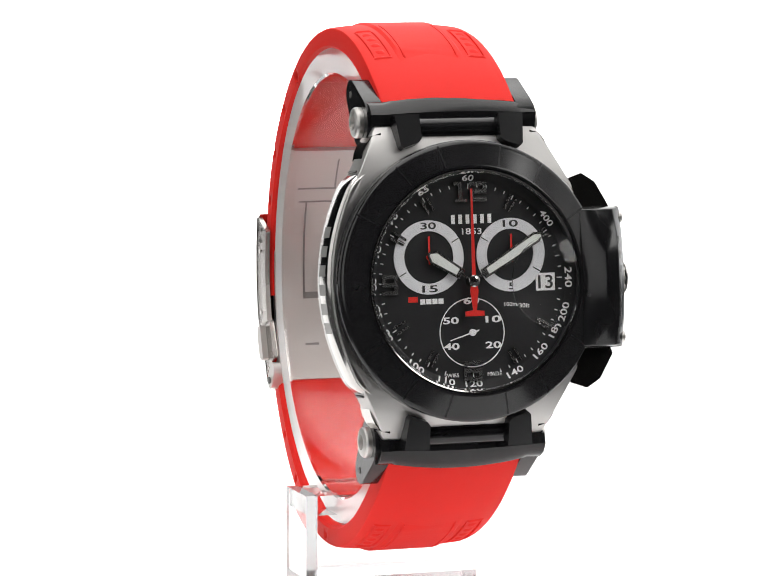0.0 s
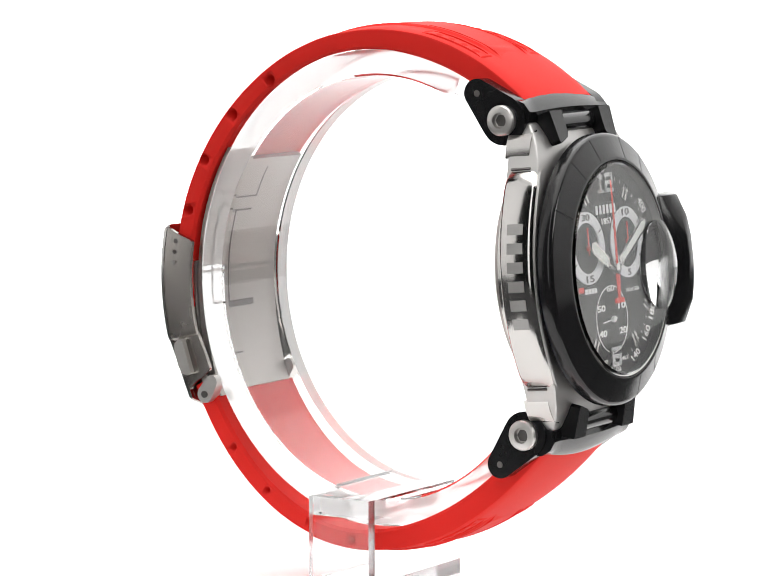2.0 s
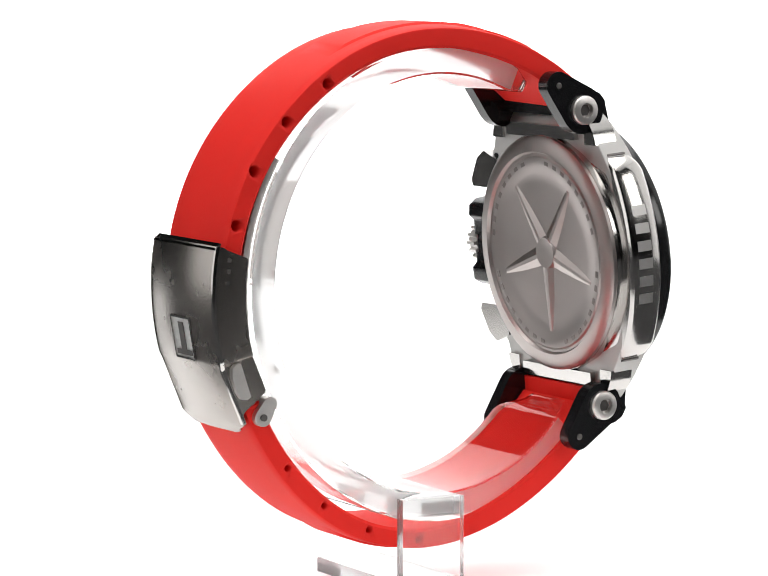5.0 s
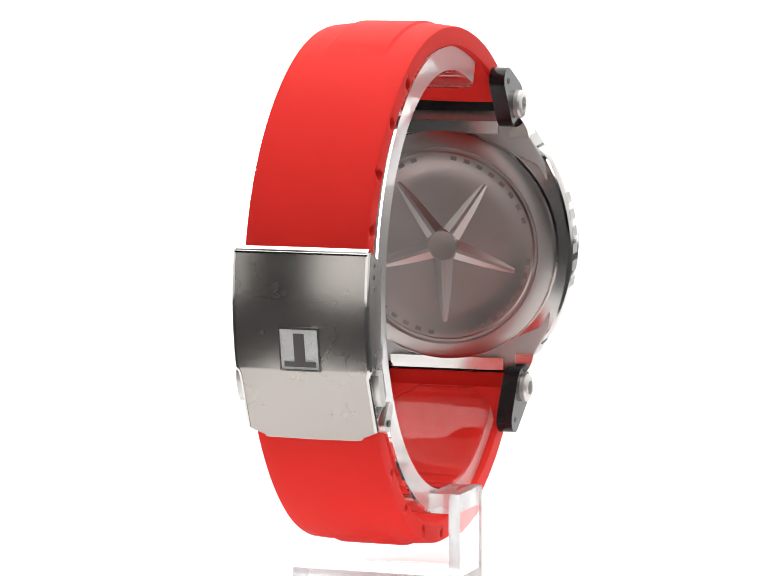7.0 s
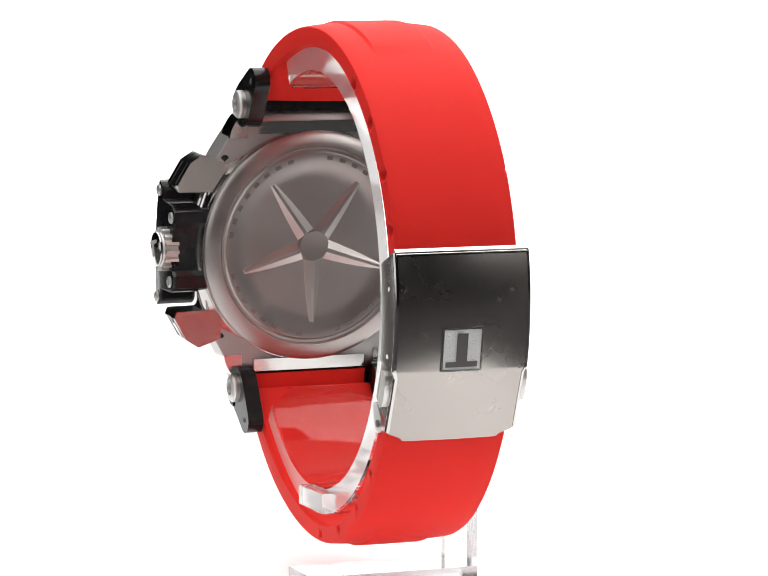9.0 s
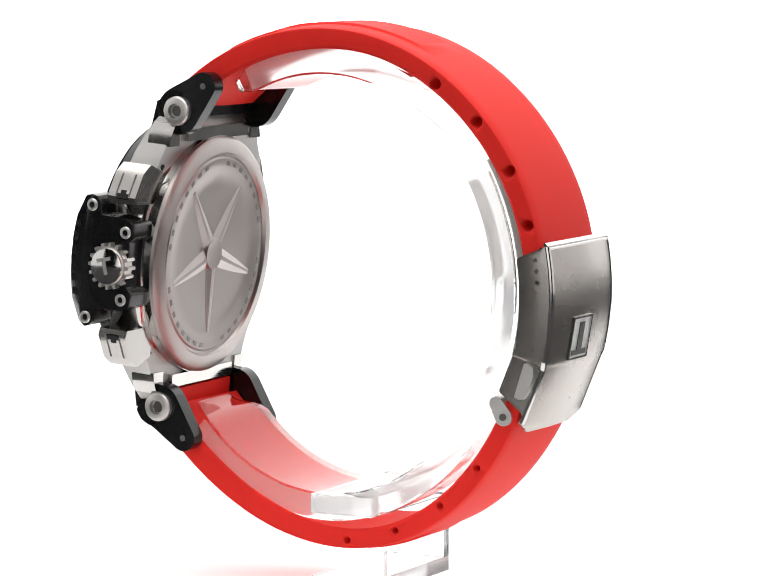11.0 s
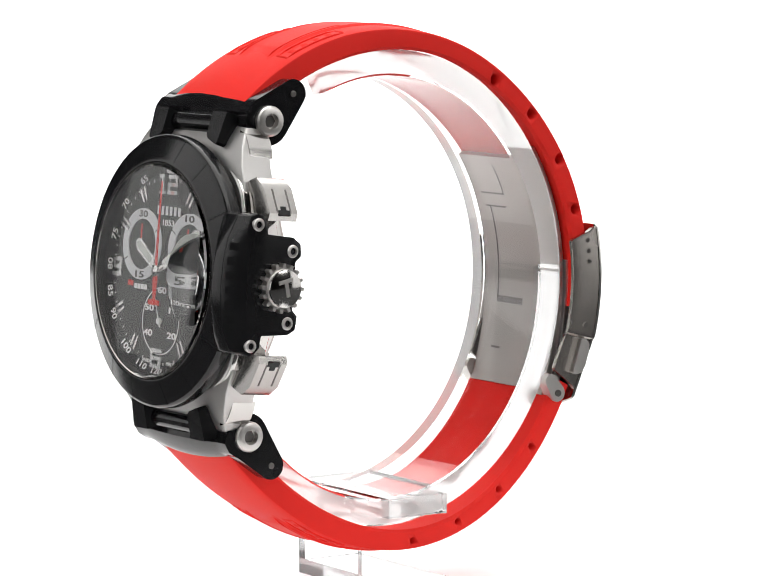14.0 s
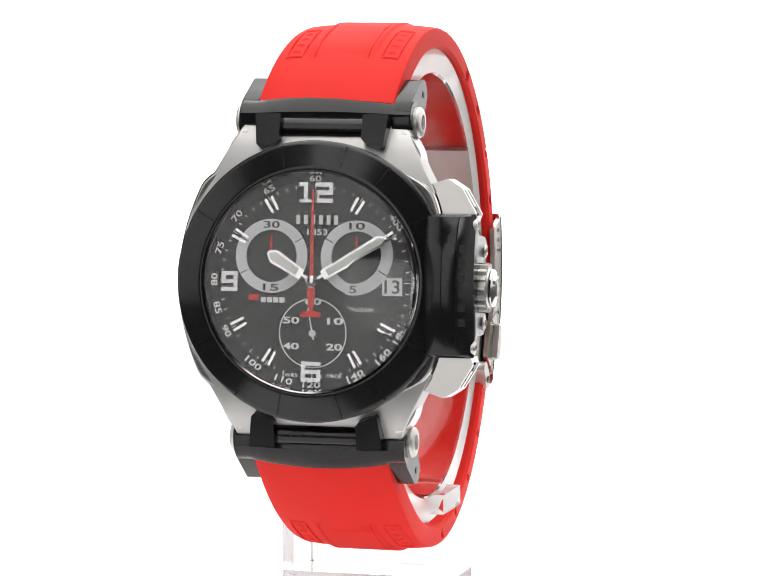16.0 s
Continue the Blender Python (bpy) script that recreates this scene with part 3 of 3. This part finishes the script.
chrono = part("sweep_pointer", joined(prism([(-0.3, -1.0), (0.3, -1.0), (0.12, 13.2), (-0.12, 13.2)], 1.35, 1.47),
                                      prism([(-0.35, 0), (0.35, 0), (0.62, -1.4), (0.28, -4.2), (1.45, -4.35), (1.45, -5.05), (-1.45, -5.05), (-1.45, -4.35), (-0.28, -4.2), (-0.62, -1.4)], 1.35, 1.47)),
              REDPAINT, watch, "red lacquered centre sweep pointer", smooth=False, m=CASE.copy())
part("pointer_cap", lathe([(0, 0.2), (0.85, 0.2), (0.85, 1.6), (0.6, 1.75), (0, 1.8)], 32, False), STEEL, chrono, m=CASE.copy())
seconds = part("seconds_pointer", joined(prism([(-0.11, -1.0), (0.11, -1.0), (0.07, 3.7), (-0.07, 3.7)], 0.3, 0.4), lathe([(0, 0.1), (0.5, 0.1), (0.5, 0.5), (0, 0.55)], 20, False)),
               PRINT, watch, "small running seconds pointer", smooth=False)

# crystal with a bulging lens over the date
crystal = part("crystal", lathe([(0, 2.3), (15.7, 2.3), (15.7, 2.5), (15.45, 2.7), (12, 2.84), (6, 2.93), (0, 2.96)], 96, False), SAPPHIRE, watch, "clear sapphire crystal", m=CASE.copy())
crystal.visible_shadow = False


def date_lens():
    """A shallow dome with a flat back, trimmed where it meets the rim."""
    R, cx, base, high, n = 6.7, 12.0, 2.98, 1.5, 14
    bm = bmesh.new()
    rings = []
    for i in range(n + 1):
        k = i / n
        ring = []
        for j in range(64):
            a = 2 * math.pi * j / 64
            x, y = cx + R * k * math.cos(a), R * k * math.sin(a)
            d = math.hypot(x, y)
            if d > 15.3:
                x, y = x * 15.3 / d, y * 15.3 / d
            q = min(1.0, math.hypot(x - cx, y) / R)
            ring.append(bm.verts.new((x, y - 0.4, base + 0.22 + high * (1 - q * q))))
        rings.append(ring)
    for a, b in zip(rings, rings[1:]):
        for j in range(64):
            bm.faces.new((a[j], a[(j + 1) % 64], b[(j + 1) % 64], b[j]))
    bmesh.ops.remove_doubles(bm, verts=bm.verts[:], dist=0.002)
    rim = [e for e in bm.edges if e.is_boundary]
    foot = bmesh.ops.extrude_edge_only(bm, edges=rim)["geom"]
    low = [v for v in foot if isinstance(v, bmesh.types.BMVert)]
    for v in low:
        v.co.z = base
    bmesh.ops.contextual_create(bm, geom=[e for e in bm.edges if e.is_boundary])
    return bm


lens = part("date_lens", date_lens(), LENS, crystal, "bulging clear lens over the date", m=CASE.copy())
lens.visible_shadow = False

# case back with five spokes
back = part("case_back", lathe([(0, -8.7), (4, -8.71), (8, -8.77), (11, -8.87), (13.0, -8.98), (13.8, -9.27), (15.2, -9.3), (15.5, -9.1), (15.9, -9.1), (16.2, -9.6), (18.0, -9.4), (18.7, -8.9), (18.8, -8.3), (0, -8.3)], 128, False),
            BACKSTEEL, watch, "brushed steel case back with five raised spokes", m=CASE.copy())
def spoke():
    """A ridge that narrows outward."""
    bm = bmesh.new()
    near = [bm.verts.new(p) for p in ((-1.9, 1.8, -8.6), (-0.35, 2.2, -9.16), (0.35, 2.2, -9.16), (1.9, 1.8, -8.6))]
    far = [bm.verts.new(p) for p in ((-0.75, 12.7, -8.8), (-0.2, 12.5, -9.04), (0.2, 12.5, -9.04), (0.75, 12.7, -8.8))]
    for i in range(4):
        bm.faces.new((near[i], near[(i + 1) % 4], far[(i + 1) % 4], far[i]))
    bm.faces.new(near[::-1]), bm.faces.new(far)
    return bm


for i in range(5):
    part("spoke", spoke(), SPOKE, back, smooth=False, m=on_case(0, 0, 0, 180 + 72 * i))
part("hub", lathe([(0, -9.14), (1.6, -9.18), (2.4, -9.24), (2.8, -8.6), (0, -8.5)], 40, False), BACKSTEEL, back, m=CASE.copy())
for i in range(40):
    a = 360 / 40 * i
    if i % 10 not in (0, 9):
        part("engraved_bar", box(-0.5, 0.5, -0.32, 0.32, -9.33, -9.2), FAINT, back, smooth=False, m=on_case(0, 0, 0, a) @ Matrix.Translation((0, 14.5, 0)))

# crown guard, crown and pushers
ACROSS = Matrix(((0, 0, 1, 0), (1, 0, 0, 0), (0, 1, 0, 0), (0, 0, 0, 1)))  # x -> case y, y -> case z, z -> case x


def guard_mesh():
    outline = [(9.7, 2.1), (10.1, 0.3), (9.9, -1.0), (8.9, -1.8), (7.2, -2.1), (6.9, -6.6), (6.0, -7.9), (4.2, -8.1), (3.4, -7.2), (-3.6, -7.2), (-4.4, -8.1),
               (-6.4, -7.9), (-7.2, -6.6), (-7.4, -2.1), (-9.2, -1.8), (-10.1, -1.0), (-10.4, 0.3), (-10.0, 2.0), (-6.5, 3.6), (-3.2, 4.3), (0, 4.5), (3.2, 4.3), (6.3, 3.6)]
    bm = bmesh.new()
    rings = []
    for x, cap in ((16.5, 2.3), (18.0, 3.4), (19.6, 9), (21.6, 4.2), (23.0, 2.0), (23.6, 1.1)):
        rings.append([bm.verts.new((x, y, min(z, cap - 0.012 * y * y) if z > 0 else z)) for y, z in outline])
    n = len(outline)
    for a, b in zip(rings, rings[1:]):
        for i in range(n):
            bm.faces.new((a[i], a[(i + 1) % n], b[(i + 1) % n], b[i]))
    bm.faces.new(rings[0][::-1]), bm.faces.new(rings[-1])
    bmesh.ops.recalc_face_normals(bm, faces=bm.faces[:])
    return bevel(bm, 0.3, 2, 35)


guard = part("crown_guard", guard_mesh(), BLACK_SEMI, watch, "satin black crown guard with four screws", m=CASE.copy())


def screw_head(r, parent, m):
    head = part("screw", lathe([(0, -0.8), (r, -0.8), (r, 0.25), (r * 0.85, 0.42), (r * 0.55, 0.45), (r * 0.5, 0.1), (0, 0.05)], 28, False), SATIN, parent, "bright steel screw", m=m)
    return head


for y, z in ((8.5, 0.0), (4.9, -6.2), (-5.5, -6.1), (-8.9, 0.0)):
    screw_head(0.95, guard, CASE @ Matrix.Translation((23.45, y, z - 0.3)) @ ACROSS)
for i in range(6):
    part("engraved_bar", box(-0.7, 0.7, -0.55, 0.55, -0.1, 0.02), BLACK_SATIN, guard, smooth=False, m=CASE @ Matrix.Translation((22.3, 5.2 - 2.1 * i, 3.1 - 0.012 * (5.2 - 2.1 * i) ** 2)) @ Matrix.Rotation(radians(57.5), 4, "Y"))


def crown_mesh():
    n, ring = 16, []
    for i in range(n):
        a = 2 * math.pi * i / n
        for k, r in ((-0.25, 3.0), (-0.16, 3.6), (0.16, 3.6), (0.25, 3.0)):
            t = a + k * 2 * math.pi / n
            ring.append((r * math.cos(t), r * math.sin(t)))
    return joined(prism(ring, 0, 2.2, 0.12, 1), lathe([(0, 2.9), (1.8, 2.8), (2.7, 2.45), (2.9, 2.0), (0, 2.0)], 40, False))


crown = part("crown", crown_mesh(), SATIN, watch, "fluted polished steel crown", m=CASE @ Matrix.Translation((22.6, -0.4, -4.5)) @ ACROSS)
part("crown_face", lathe([(0, -0.2), (2.75, -0.2), (2.7, 0.0), (1.8, 0.25), (0.9, 0.36), (0, 0.4)], 40, False), STEEL, crown, m=CASE @ Matrix.Translation((25.47, -0.4, -4.5)) @ ACROSS)
part("emblem_bar", box(-0.3, 0.3, -1.2, 1.1, 0.2, 0.46), SATIN, crown, smooth=False, m=CASE @ Matrix.Translation((25.47, -0.4, -4.5)) @ ACROSS @ Matrix.Rotation(radians(-74), 4, "Z"))
part("emblem_bar", box(-1.2, 1.2, 0.85, 1.4, 0.1, 0.45), SATIN, crown, smooth=False, m=CASE @ Matrix.Translation((25.47, -0.4, -4.5)) @ ACROSS @ Matrix.Rotation(radians(-74), 4, "Z"))
for s, down in ((1, 0.0), (-1, 1.2)):
    m = CASE @ Matrix.Translation((0, -down, 0)) @ Matrix.Diagonal((1, s, 1, 1))
    outline = [(15, 13.8), (18.8, 15.1), (20.9, 13.8), (23.0, 10.2), (22.6, 9.1), (15, 9.0)]
    pusher = part("pusher", prism(outline, -7.4, -2.5, 0.55, 2), PUSHER, watch, "polished steel chronograph pusher", m=m)
    slant = m @ Matrix.Translation((21.97, 11.97, -5.05)) @ Matrix.Rotation(radians(30.3), 4, "Z")
    for z in (-1.15, 1.15):
        part("pusher_groove", box(-0.3, 0.04, -1.9, 1.9, z - 0.12, z + 0.12), DARKSTEEL, pusher, smooth=False, m=slant)
    part("pusher_notch", joined(box(-0.6, 0.06, -2.3, -1.5, -1.0, 1.0), box(-0.6, 0.07, -1.55, -0.9, -0.45, 0.45)), BLACK_SATIN, pusher, "black notch", smooth=False, m=slant)

# engraved flank opposite the crown
for i in range(6):
    y = 7.6 - 2.75 * i
    part("engraved_bar", box(-0.8, 0.8, -1.3, 1.3, -0.15, 0.02), BRUSHED_ROUND, case, smooth=False,
         m=CASE @ Matrix.Translation((flank(y), y, -4.4)) @ Matrix.Rotation(math.pi - 0.0346 * y, 4, "Z") @ ACROSS)


def end_bar(s):
    """A bar whose edge arches over the strap's end."""
    deep = -8.6 if s > 0 else -7.5
    bm = bmesh.new()
    rings = []
    for i in range(25):
        x = -12.7 + 25.4 * i / 24
        a = max(0, 1 - (x / 10.6) ** 2)
        rings.append([bm.verts.new((x, s * y, z)) for y, z in ((22.7, -4.7), (24.2 + 0.3 * a, -4.3), (25.5 + 0.8 * a, -5.2), (26.2 + 1.0 * a, -6.6), (26.2, deep), (22.0, deep + 0.3), (21.8, -6.6))])
    for a, b in zip(rings, rings[1:]):
        for i in range(7):
            bm.faces.new((a[i], a[(i + 1) % 7], b[(i + 1) % 7], b[i]))
    bm.faces.new(rings[0]), bm.faces.new(rings[-1])
    bmesh.ops.recalc_face_normals(bm, faces=bm.faces[:])
    return bm


# black end pieces holding the strap, with socket screws
for s, (sy, sz), (ey, ez), r0, r1 in ((1, (-28.95, 74.3), (-24.5, 78.2), 3.75, 2.2), (-1, (-32.8, 27.5), (-28.6, 22.7), 3.5, 2.1)):
    end = part("strap_end_piece", end_bar(s), BLACK_SEMI, watch, "black steel strap end piece", m=CASE.copy())
    for e in (-1, 1):
        part("claw", prism([(e * 6.1, s * 24.2), (e * 6.1, s * 20.6), (e * 6.6, s * 20.0), (e * 9.0, s * 19.2), (e * 9.4, s * 19.6), (e * 9.9, s * 24.2)], -5.5, -1.75, 0.3), BLACK_SATIN, end, m=CASE @ Matrix.Translation((0, s * 21, -2)) @ Matrix.Rotation(radians(-s * 14), 4, "X") @ Matrix.Translation((0, -s * 21, 2)))
        plate = part("side_plate", prism(hull2((sy, sz), r0, (ey, ez), r1), -1.3, 1.3, 0.35), BLACK_SEMI, end, m=Matrix.Translation((e * 11.7 + 0.2, 0, 0)) @ SIDE)
        m = Matrix.Translation((e * 13.1 + 0.2, sy, sz)) @ SIDE @ Matrix.Diagonal((1, 1, e, 1))
        part("socket_screw", lathe([(0, -1.0), (2.3, -1.0), (2.3, 0.6), (2.1, 0.9), (1.7, 1.05), (1.15, 1.08), (1.05, 0.3), (0, 0.25)], 36, False), SATIN, end, "steel socket screw", m=m)
        part("plate_pin", lathe([(0, -0.3), (0.5, -0.3), (0.5, 0.06), (0.3, 0.12), (0, 0.02)], 16, False), DARKSTEEL, end, m=Matrix.Translation((e * 13.0 + 0.2, ey, ez)) @ SIDE @ Matrix.Diagonal((1, 1, e, 1)))
        part("hex_socket", prism([(0.95 * math.cos(k * math.pi / 3), 0.95 * math.sin(k * math.pi / 3)) for k in range(6)], 0.2, 0.4), DARKSTEEL, end, smooth=False, m=m)
    if s < 0:
        part("strap_lining", box(-9.9, 9.9, -24.6, -20.9, -8.3, -7.55, 0.25), RED, strap_low, m=CASE.copy())
    part("cross_tube", lathe([(0, -6.2), (1.5, -6.2), (1.5, 6.2), (0, 6.2)], 32, False), BLACK, end, m=CASE @ Matrix.Translation((0, s * 22.2, -4.6)) @ Matrix.Rotation(math.pi / 2, 4, "Y"))

# ---- the display stand: a clear cuff on a bent bracket ----
stand = tagged(new("display_stand"), "clear acrylic display stand with open cuff under the watch", "stand")


def cuff_section(deg):
    a = radians(deg)
    r = 1 / math.sqrt((math.cos(a) / 33.2) ** 2 + (math.sin(a) / 36.9) ** 2)
    end = min(step(121 - deg, 0, 10), step(deg + 142, 0, 10))
    w = 9.3 * (0.55 + 0.45 * end)
    t = 4.3 * (0.45 + 0.55 * end)
    c = 0.3
    return [(-w, r - t + c), (-w + c, r - t), (w - c, r - t), (w, r - t + c), (w, r - c), (w - c, r), (-w + c, r), (-w, r - c)]


cuff = part("cuff", sweep(120.5, -141.5, 110, cuff_section), CUFF, stand, "clear acrylic open wrist cuff")
def saw(ob, axis, mat):
    """Dulls the narrow sawn faces."""
    ob.data.materials.append(mat)
    for p in ob.data.polygons:
        p.material_index = 1 if abs(p.normal[axis]) > 0.9 else 0


bracket = part("bracket", box(-14.4, -12.6, -6.4, 4.4, 2.45, 15.4, 0.25), ACRYLIC, stand, "upright clear acrylic plate")
tab = part("tab", box(-12.55, 11.6, -6.35, 4.35, 12.3, 15.35, 0.6, 3), ACRYLIC, stand, "clear acrylic tab across the cuff")
base = part("base", box(-14.4, 13.4, -6.4, 4.4, 0.05, 2.4, 0.5, 3), ACRYLIC, stand, "clear acrylic foot strip")
saw(cuff, 0, FROSTED)
saw(bracket, 1, CUT_EDGE)
saw(base, 1, CUT_EDGE)
for ob in (cuff, bracket, tab, base):
    ob.visible_shadow = False


def motions():
    """The turntable's turn, and the running seconds."""
    turn = [(0, 18.04), (0.5, 28.10), (1, 38.18), (1.5, 48.29), (2, 58.41), (2.5, 68.54), (3, 78.68), (3.5, 88.82), (4.2, 103.03), (5, 119.28), (5.8, 135.54), (6.0, 139.61), (6.5, 149.78), (7.0, 159.95), (7.5, 170.14), (8.0, 180.33), (8.5, 190.54), (9.0, 200.76), (9.5, 210.99), (10.0, 221.23), (10.7, 235.60), (11.4, 249.98), (12, 262.33), (12.5, 272.63), (13.0, 282.94), (13.5, 293.24), (14.0, 303.53), (14.5, 313.81), (15.0, 324.07), (15.5, 334.29), (16.0, 344.47)]
    for thing in (watch, stand):
        walk(thing, [(t, pose(0, 0, 0, 0, 0, a)) for t, a in turn])
    pivot = on_case(0, -7.4, 0)
    pivot.translation *= 0.001
    walk(seconds, [(float(t), pivot @ Matrix.Rotation(radians(-(253 + 6 * t)), 4, "Z")) for t in range(0, 17, 2)])


motions()
